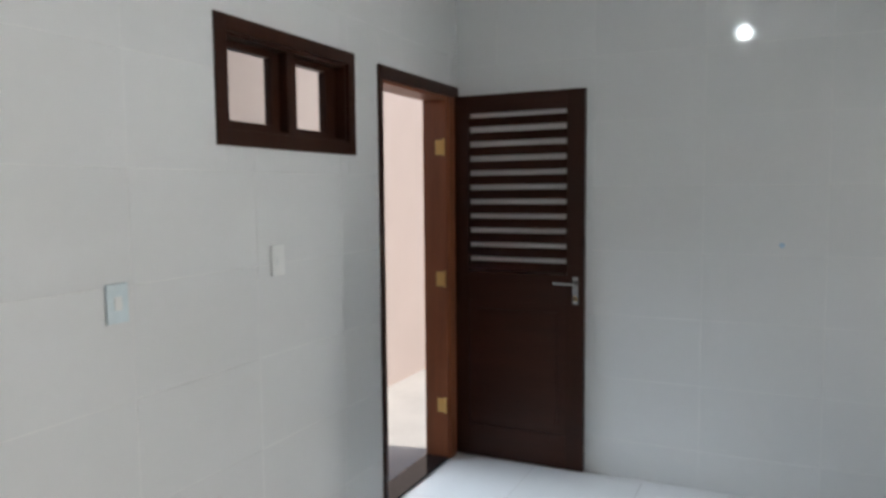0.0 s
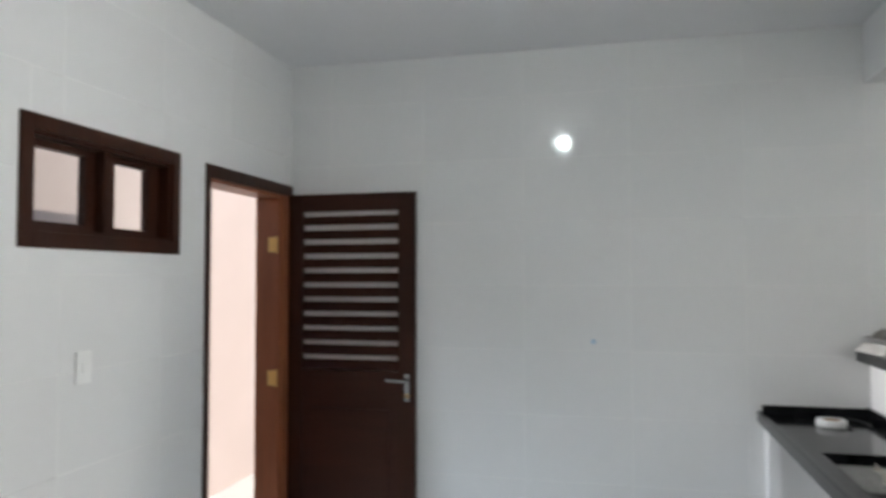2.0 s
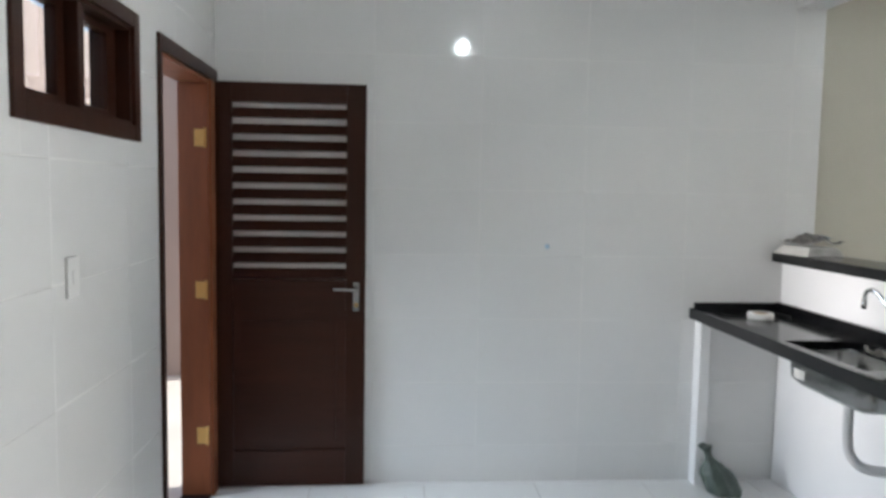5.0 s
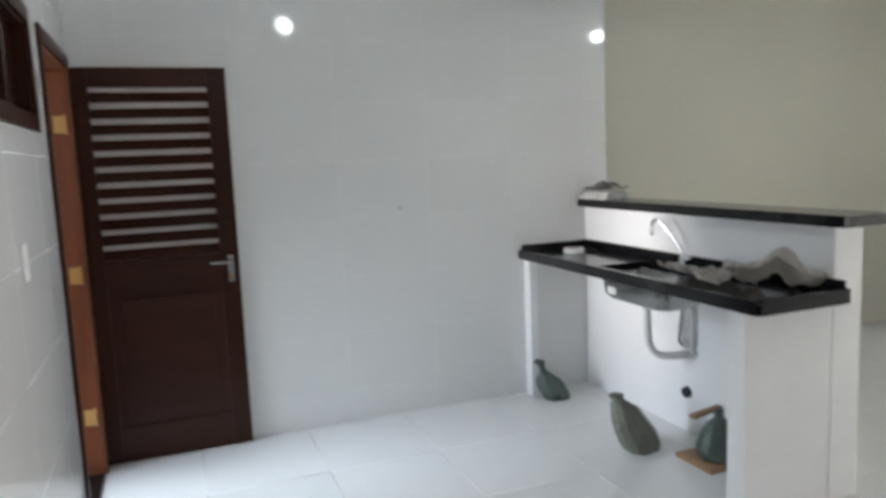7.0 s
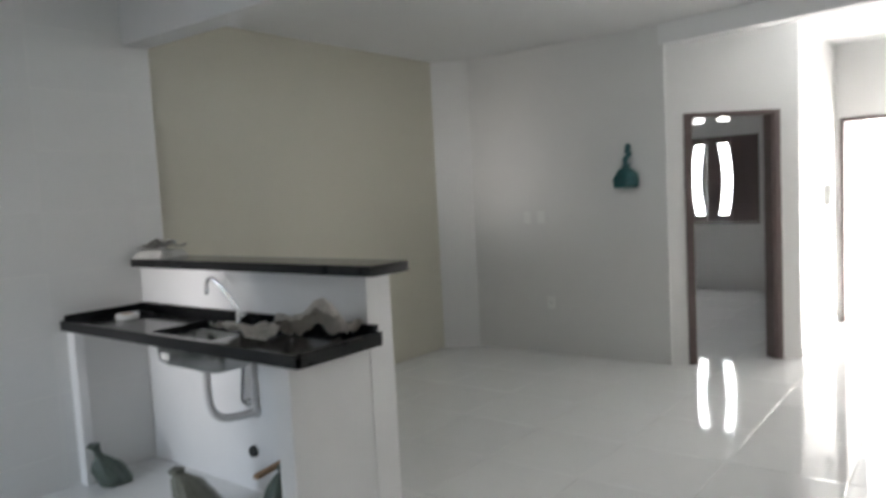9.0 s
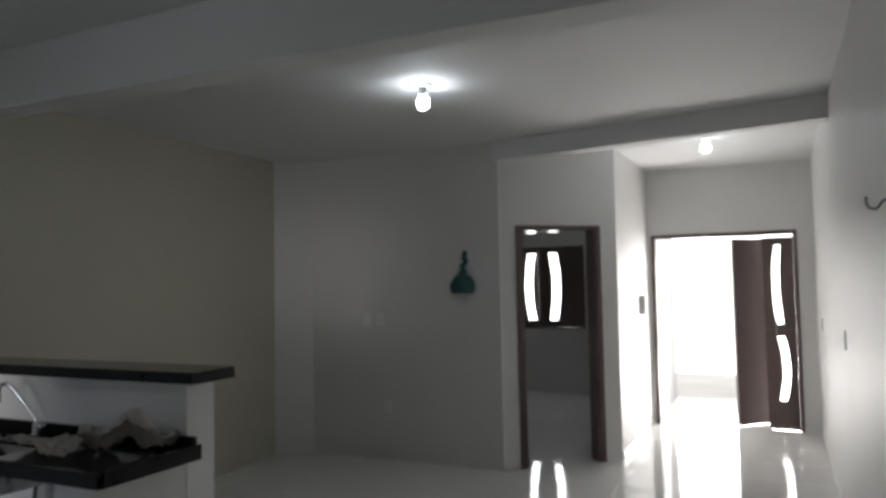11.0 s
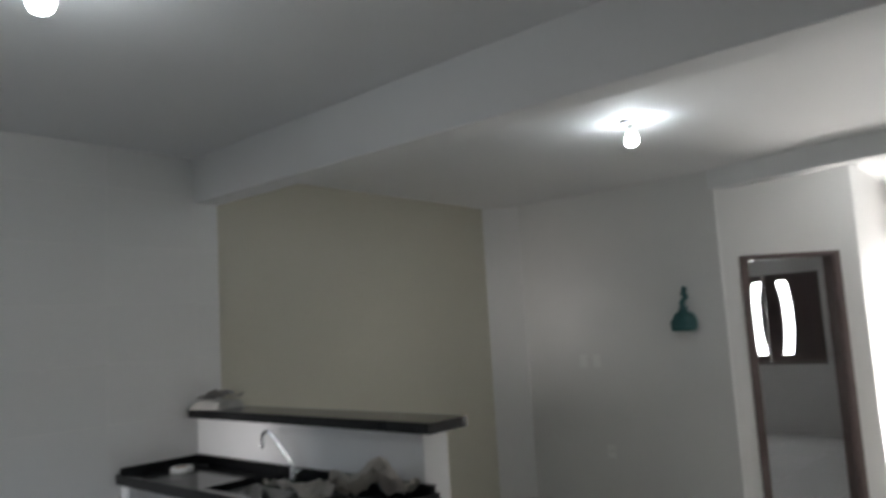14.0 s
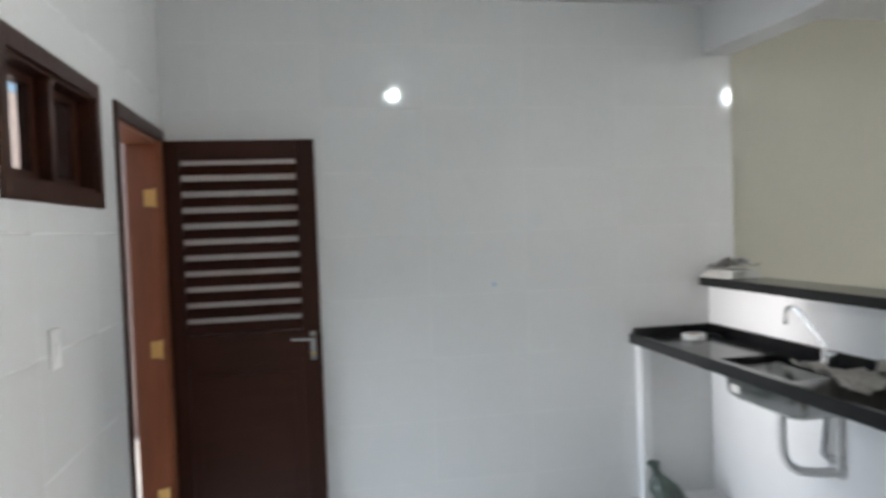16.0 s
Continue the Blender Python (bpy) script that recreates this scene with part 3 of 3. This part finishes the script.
rest(solid("paper_scrap", sheet(0.12, 0.10, 10, 10, 0.09, 0.05, 9.0), M_PAPER, "torn grey paper scrap against the upstand", "paper"), 1.98, 2.78, 0.95, 40)
bowl = thing("tape_roll", "roll of white tape lying on black worktop", "tape roll", (1.84, 4.00, 0.9485))
part("tape", lathe([(0.038, 0), (0.062, 0), (0.064, 0.003), (0.064, 0.027), (0.062, 0.03), (0.038, 0.03), (0.038, 0)], 28), M_PLASTIC, bowl)
part("core", lathe([(0.034, 0.001), (0.0375, 0.001), (0.0375, 0.029), (0.034, 0.029), (0.034, 0.001)], 28), M_BOARD, bowl, "brown cardboard core")
loop = [(0.075 * math.cos(a), 0.075 * math.sin(a), 0.006 + 0.012 * max(0.0, math.sin(a))) for a in (radians(25 * k - 60) for k in range(13))]
rest(solid("cable", tube(loop, 0.005, n=8), M_DARK, "loop of black cable lying on the black worktop", "cable"), 1.93, 4.03, 0.949, 20)

# folded newspapers and packets on the bar top
news = thing("newspaper_pile", "small pile of folded newspapers lying on the black bar top", "newspaper", (2.12, 4.085, 1.273), turn=8)
for k in range(5):
    bm = bmesh.new()
    box(bm, -0.105 + 0.006 * k, -0.135 + 0.004 * k, 0.009 * k + 0.0005, 0.11 - 0.004 * k, 0.125 - 0.006 * k, 0.009 * k + 0.0085, bevel=0.003)
    part("folded_sheet", crumple(bm, 0.003, 12, k), M_NEWS, news)
rest(solid("newspaper_sheet", sheet(0.20, 0.25, 20, 24, 0.055, 0.04, 4.0), M_PRINT, "crumpled printed newspaper sheet on the newspaper pile", "newspaper"), 2.145, 4.09, 1.319, 15)
rest(solid("paper_scrap", sheet(0.07, 0.08, 8, 8, 0.03, 0.02, 11.0), M_BLUE, "small blue printed scrap on the newspaper pile", "paper"), 2.17, 4.04, 1.352, 30)


# ---- ceiling lamps ----
def ceiling_lamp(x, y, z, drop, lit):
    lamp = thing("ceiling_lamp", "bare lit round bulb in a white ceiling socket", "lamp", (x, y, z), "bare bulb ceiling lamps")
    part("rose", lathe([(0, 0), (0.062, 0), (0.06, -0.012), (0.045, -0.022), (0.0, -0.022)], 28), M_PLASTIC, lamp)
    part("socket", lathe([(0, -0.02), (0.024, -0.02), (0.024, -0.055 - drop), (0.02, -0.06 - drop), (0, -0.06 - drop)], 20), M_PLASTIC, lamp)
    part("bulb", lathe([(0, -0.056), (0.018, -0.058), (0.028, -0.068), (0.037, -0.085), (0.040, -0.103), (0.037, -0.121), (0.028, -0.134), (0.015, -0.141), (0, -0.143)], 24, pose(0, 0, -drop)), lit, lamp, "glowing cool white bulb")
    return lamp


ceiling_lamp(0.475, 2.25, CK, 0.05, M_BULB)
ceiling_lamp(3.70, 1.955, CL, 0.014, M_BULB_L)
ceiling_lamp(6.35, 0.525, CL, 0.0, M_BULB)


# ---- switches, sockets, hook ----
def plate(name, label, m, keys=1, holes=0, face=M_PLASTIC):
    ob = thing(name, label, "switch" if keys else "socket", (0, 0, 0), "wall plates")
    part("plate", boxes((-0.037, -0.058, 0, 0.037, 0.058, 0.009), bevel=0.003), face, ob)
    for k in range(keys):
        part("rocker", boxes((-0.012, -0.02 + 0.0 * k, 0.009, 0.012, 0.02, 0.013), bevel=0.001), M_PLASTIC, ob)
    for k in range(holes):
        part("pin_hole", lathe([(0, 0), (0.003, 0), (0.003, 0.001), (0, 0.001)], 8, pose(-0.01 + 0.01 * k, 0, 0.009)), M_DARK, ob)
    ob.matrix_world = m
    return ob


FACE_W = pose(0, 0, 0, 90, 0, -90)     # a plate on a wall that faces -x
FACE_E = pose(0, 0, 0, 90, 0, 90)      # +x
FACE_N = pose(0, 0, 0, 90, 0, 180)     # +y
FACE_S = pose(0, 0, 0, 90, 0, 0)       # -y
T = Matrix.Translation
plate("light_switch", "white plastic light switch on white wall", T((XC, 3.565, 1.30)) @ FACE_W)
plate("light_switch", "white plastic light switch on white wall", T((XC, 3.42, 1.30)) @ FACE_W)
plate("power_socket", "white plastic power socket low on white wall", T((XC, 3.345, 0.49)) @ FACE_W, 0, 3)
plate("light_switch", "white plastic light switch on glossy tiled wall", T((XA + 0.001, 2.57, 1.31)) @ FACE_E)
plate("light_switch", "light switch under pale blue film on glossy tiled wall", T((XA + 0.001, 1.84, 1.25)) @ FACE_E, face=M_FILM)
plate("light_switch", "white plastic light switch on the long side wall", T((4.68, YD, 1.24)) @ FACE_N)
plate("light_switch", "white plastic light switch beside the entrance", T((7.28, YD, 1.18)) @ FACE_N)
box_i = thing("intercom", "white plastic door intercom on passage wall", "intercom", (7.6, P_E.y + 0.005, 1.36))
part("housing", boxes((-0.045, -0.035, -0.10, 0.045, 0.0, 0.10), bevel=0.006), M_PLASTIC, box_i)
part("handset", boxes((-0.042, -0.055, -0.095, -0.002, -0.036, 0.095), bevel=0.006), M_PLASTIC, box_i)
hk = thing("hammock_hook", "grey iron hammock hook screwed into white wall", "hook", (2.53, YD, 1.87))
part("backplate", lathe([(0, 0), (0.03, 0), (0.028, 0.006), (0, 0.008)], 18, pose(0, 0, 0, -90, 0, 0)), M_HOOK, hk)
part("hook", tube([(0, 0.004, 0), (0, 0.03, 0.0), (0, 0.045, -0.02), (0, 0.06, -0.035), (0, 0.085, -0.03), (0, 0.097, -0.005), (0, 0.095, 0.02)], 0.006), M_HOOK, hk)
hk.scale = (0.75, 0.75, 0.75)

# small blue paint mark on the tiles
solid("paint_spot", lathe([(0, 0.0008), (0.008, 0.0007), (0.013, 0), (0, 0)], 9, pose(0.77, YB - 0.0005, 1.29, 90, 0, 0)), M_SMEAR, "small pale blue paint spot on glossy tiles", "paint mark")

# ---- bedroom doorway and window ----
bd = new("door_2")
bd.matrix_world = Matrix.Translation((P_C.x, P_C.y, 0)) @ Matrix.Rotation(math.atan2(d.y, d.x), 4, "Z")
tagged(bd, "brown wooden door frame in the slanting white wall", "door frame", kind="structure")
part("casing", boxes((N0 - 0.045, -0.014, 0, N0 + 0.008, 0.0, NZ + 0.022), bevel=0.003), M_GREYWOOD, bd)
part("casing", boxes((N1 - 0.008, -0.014, 0, N1 + 0.045, 0.0, NZ + 0.022), bevel=0.003), M_GREYWOOD, bd)
part("casing", boxes((N0 + 0.008, -0.014, NZ - 0.008, N1 - 0.008, 0.0, NZ + 0.022), bevel=0.003), M_GREYWOOD, bd)
part("jamb", boxes((N0, 0.0, 0, N0 + 0.028, 0.14, NZ)), M_GREYWOOD, bd)
part("jamb", boxes((N1 - 0.028, 0.0, 0, N1, 0.14, NZ)), M_GREYWOOD, bd)
part("head", boxes((N0 + 0.028, 0.0, NZ - 0.014, N1 - 0.028, 0.14, NZ)), M_GREYWOOD, bd)
bw = thing("window_2", "brown wooden bedroom window with curved glazed slots", "window", (XB, BWY0, BWZ0))
bw["kind"] = "structure"
W, H = BWY1 - BWY0, BWZ1 - BWZ0


def slot_panel(bm, y0, y1, z0, z1, c0, hw, bow, x0, x1, za, zb):
    """A board with one bowed upright slot cut through it."""
    n = 12
    left = [(c0 - hw + bow * (1 - (2 * k / n - 1) ** 2), za + (zb - za) * k / n) for k in range(n + 1)]
    right = [(c0 + hw + bow * (1 - (2 * k / n - 1) ** 2), z) for k, (_, z) in enumerate(left)]
    box(bm, x0, y0, z0, x1, y1, za)
    box(bm, x0, y0, zb, x1, y1, z1)
    for line, edge in ((left, y0), (right, y1)):
        for (ya, a), (yb, b) in zip(line, line[1:]):
            vs = [bm.verts.new((x, y, z)) for x in (x0, x1) for y, z in ((edge, a), (ya, a), (yb, b), (edge, b))]
            for f in ((0, 1, 2, 3), (7, 6, 5, 4), (1, 5, 6, 2), (0, 4, 5, 1), (3, 2, 6, 7), (0, 3, 7, 4)):
                bm.faces.new([vs[i] for i in f])
    return bm


part("frame", boxes((0.0, 0.0, 0, 0.10, 0.035, H), (0.0, W - 0.035, 0, 0.10, W, H), (0.0, 0.035, 0, 0.10, W - 0.035, 0.035), (0.0, 0.035, H - 0.03, 0.10, W - 0.035, H)), M_GREYWOOD, bw)
for y0, y1, c, bow in ((0.37, 0.705, 0.485, -0.055), (0.712, W - 0.037, 0.805, 0.055)):
    lf = part("shutter", slot_panel(bmesh.new(), y0, y1, 0.037, H - 0.0305, c, 0.064, bow, 0.02, 0.055, 0.13, 1.13), M_GREYWOOD, bw)
    g = part("pane", boxes((0.034, c - 0.14, 0.10, 0.038, c + 0.14, 1.16)), M_GLASS, lf)
    g.visible_shadow = False
part("shutter", boxes((0.02, 0.037, 0.037, 0.055, 0.367, H - 0.0305), bevel=0.003), M_GREYWOOD, bw)

# ---- entrance door ----
ed = thing("door_3", "brown wooden entrance door frame standing in the white front wall", "door frame", (XF, FY0, 0))
ed["kind"] = "structure"
W = FY1 - FY0
part("jamb", boxes((-0.012, 0.0, 0, 0.15, 0.04, FZ), bevel=0.003), M_GREYWOOD, ed)
part("jamb", boxes((-0.012, W - 0.04, 0, 0.15, W, FZ), bevel=0.003), M_GREYWOOD, ed)
part("head", boxes((-0.012, 0.04, FZ - 0.04, 0.15, W - 0.04, FZ), bevel=0.003), M_GREYWOOD, ed)


def slotted_leaf(at, turn, w, label, slots):
    ob = thing("door", label, "door", at, turn=turn)
    bm = bmesh.new()
    if slots:
        slot_panel(bm, 0, w, 0, 1.055, w * 0.5, 0.035, -0.045, 0.0, 0.035, 0.30, 0.985)
        slot_panel(bm, 0, w, 1.057, 2.045, w * 0.5, 0.035, 0.03, 0.0, 0.035, 1.115, 1.965)
        leaf_ob = part("leaf_board", bm, M_GREYWOOD, ob)
        part("handle", tube([(-0.002, w * 0.62, 0.92), (-0.05, w * 0.62, 0.93), (-0.05, w * 0.62, 1.15), (-0.002, w * 0.62, 1.16)], 0.009), M_STEEL, ob, "upright steel pull handle")
        for z0, z1 in ((0.28, 1.0), (1.10, 1.98)):
            g = part("pane", boxes((0.016, w * 0.22, z0, 0.02, w * 0.80, z1)), M_GLASS, leaf_ob)
            g.visible_shadow = False
    else:
        part("leaf_board", boxes((0, 0, 0, 0.035, w, 2.05), bevel=0.003), M_GREYWOOD, ob)
        part("edge_strip", boxes((-0.006, w - 0.09, 0, 0.0, w, 2.05), bevel=0.002), M_GREYWOOD, ob)
    return ob


slotted_leaf((XF + 0.05, FY0 + 0.042, 0.012), 0, 0.30, "closed brown wooden entrance leaf with curved glazed slots", True)
slotted_leaf((XF + 0.40, FY0 + 0.31, 0.012), 42, 0.44, "brown wooden entrance leaf folded open", False)


# ---- tiles, pieces of the setting ----
def tile_mesh(name, w, h, t, material, gap=0.0015):
    """A tile in the x-z plane that faces -y, with a slightly eased edge."""
    e = min(0.0012, t / 2)
    bm = bmesh.new()
    g = gap / 2
    back = [bm.verts.new(p) for p in ((g, 0, g), (w - g, 0, g), (w - g, 0, h - g), (g, 0, h - g))]
    rim = [bm.verts.new(p) for p in ((g, -t + e, g), (w - g, -t + e, g), (w - g, -t + e, h - g), (g, -t + e, h - g))]
    rings = [back, rim]
    for i in (e, e + 0.0018):
        rings.append([bm.verts.new(p) for p in ((g + i, -t, g + i), (w - g - i, -t, g + i), (w - g - i, -t, h - g - i), (g + i, -t, h - g - i))])
    bm.faces.new(rings[-1])
    for a, b in zip(rings, rings[1:]):
        for i in range(4):
            j = (i + 1) % 4
            bm.faces.new((a[i], a[j], b[j], b[i]))
    bmesh.ops.recalc_face_normals(bm, faces=bm.faces)
    for f in bm.faces:
        f.smooth = True
    me = bpy.data.meshes.new(name)
    bm.to_mesh(me)
    bm.free()
    me.materials.append(material)
    return me


MESHES = {}


def lay(parent, u0, u1, v0, v1, pu, pv, ou, ov, place, t, material, holes=(), gap=0.002):
    """Lay tiles over a rectangle, cut where it ends and round the holes."""
    v = ov + pv * math.floor((v0 - ov) / pv)
    while v < v1:
        a, b = max(v, v0), min(v + pv, v1)
        u = ou + pu * math.floor((u0 - ou) / pu)
        while u < u1:
            c, e = max(u, u0), min(u + pu, u1)
            rects = [(c, e, a, b)]
            for h in holes:
                out = []
                for r in rects:
                    x0, x1, y0, y1 = max(r[0], h[0]), min(r[1], h[1]), max(r[2], h[2]), min(r[3], h[3])
                    if x0 >= x1 or y0 >= y1:
                        out.append(r)
                        continue
                    out += [q for q in ((r[0], x0, r[2], r[3]), (x1, r[1], r[2], r[3]), (x0, x1, r[2], y0), (x0, x1, y1, r[3])) if q[1] - q[0] > 0.01 and q[3] - q[2] > 0.01]
                rects = out
            for r in rects:
                w, h = round(r[1] - r[0], 3), round(r[3] - r[2], 3)
                if w < 0.01 or h < 0.01:
                    continue
                key = (w, h, t, material.name)
                if key not in MESHES:
                    MESHES[key] = tile_mesh("tile", w, h, t, material, gap)
                ob = new("tile", MESHES[key])
                tilt = pose(0, 0, 0, random.uniform(-0.05, 0.05), 0, random.uniform(-0.05, 0.05))
                ob.matrix_world = place(r[0], r[2]) @ tilt
                ob.parent = parent
            u += pu
        v += pv


wall_w, wall_n, floor_ob = bpy.data.objects["wall_west"], bpy.data.objects["wall_north"], bpy.data.objects["floor"]
lay(wall_w, YD, YB, 0, CK, 0.56, 0.345, 2.46, -0.083, lambda u, v: T((XA - 0.008, u, v)) @ pose(0, 0, 0, 0, 0, 90), 0.008, M_TILE,
    ((WY0, WY1, WZ0, WZ1), (DY0, DY1, 0, DZ)))
lay(wall_n, XA, BX1, 0, CK, 0.56, 0.345, XA + 0.25, -0.14, lambda u, v: T((u, YB + 0.008, v)), 0.008, M_TILE)
lay(floor_ob, XA - 0.13, XB, YD, YL, 0.60, 0.60, 0.125, 0.0, lambda u, v: T((u, v, -0.012)) @ pose(0, 0, 0, -90, 0, 0), 0.012, M_FLOOR, gap=0.003)
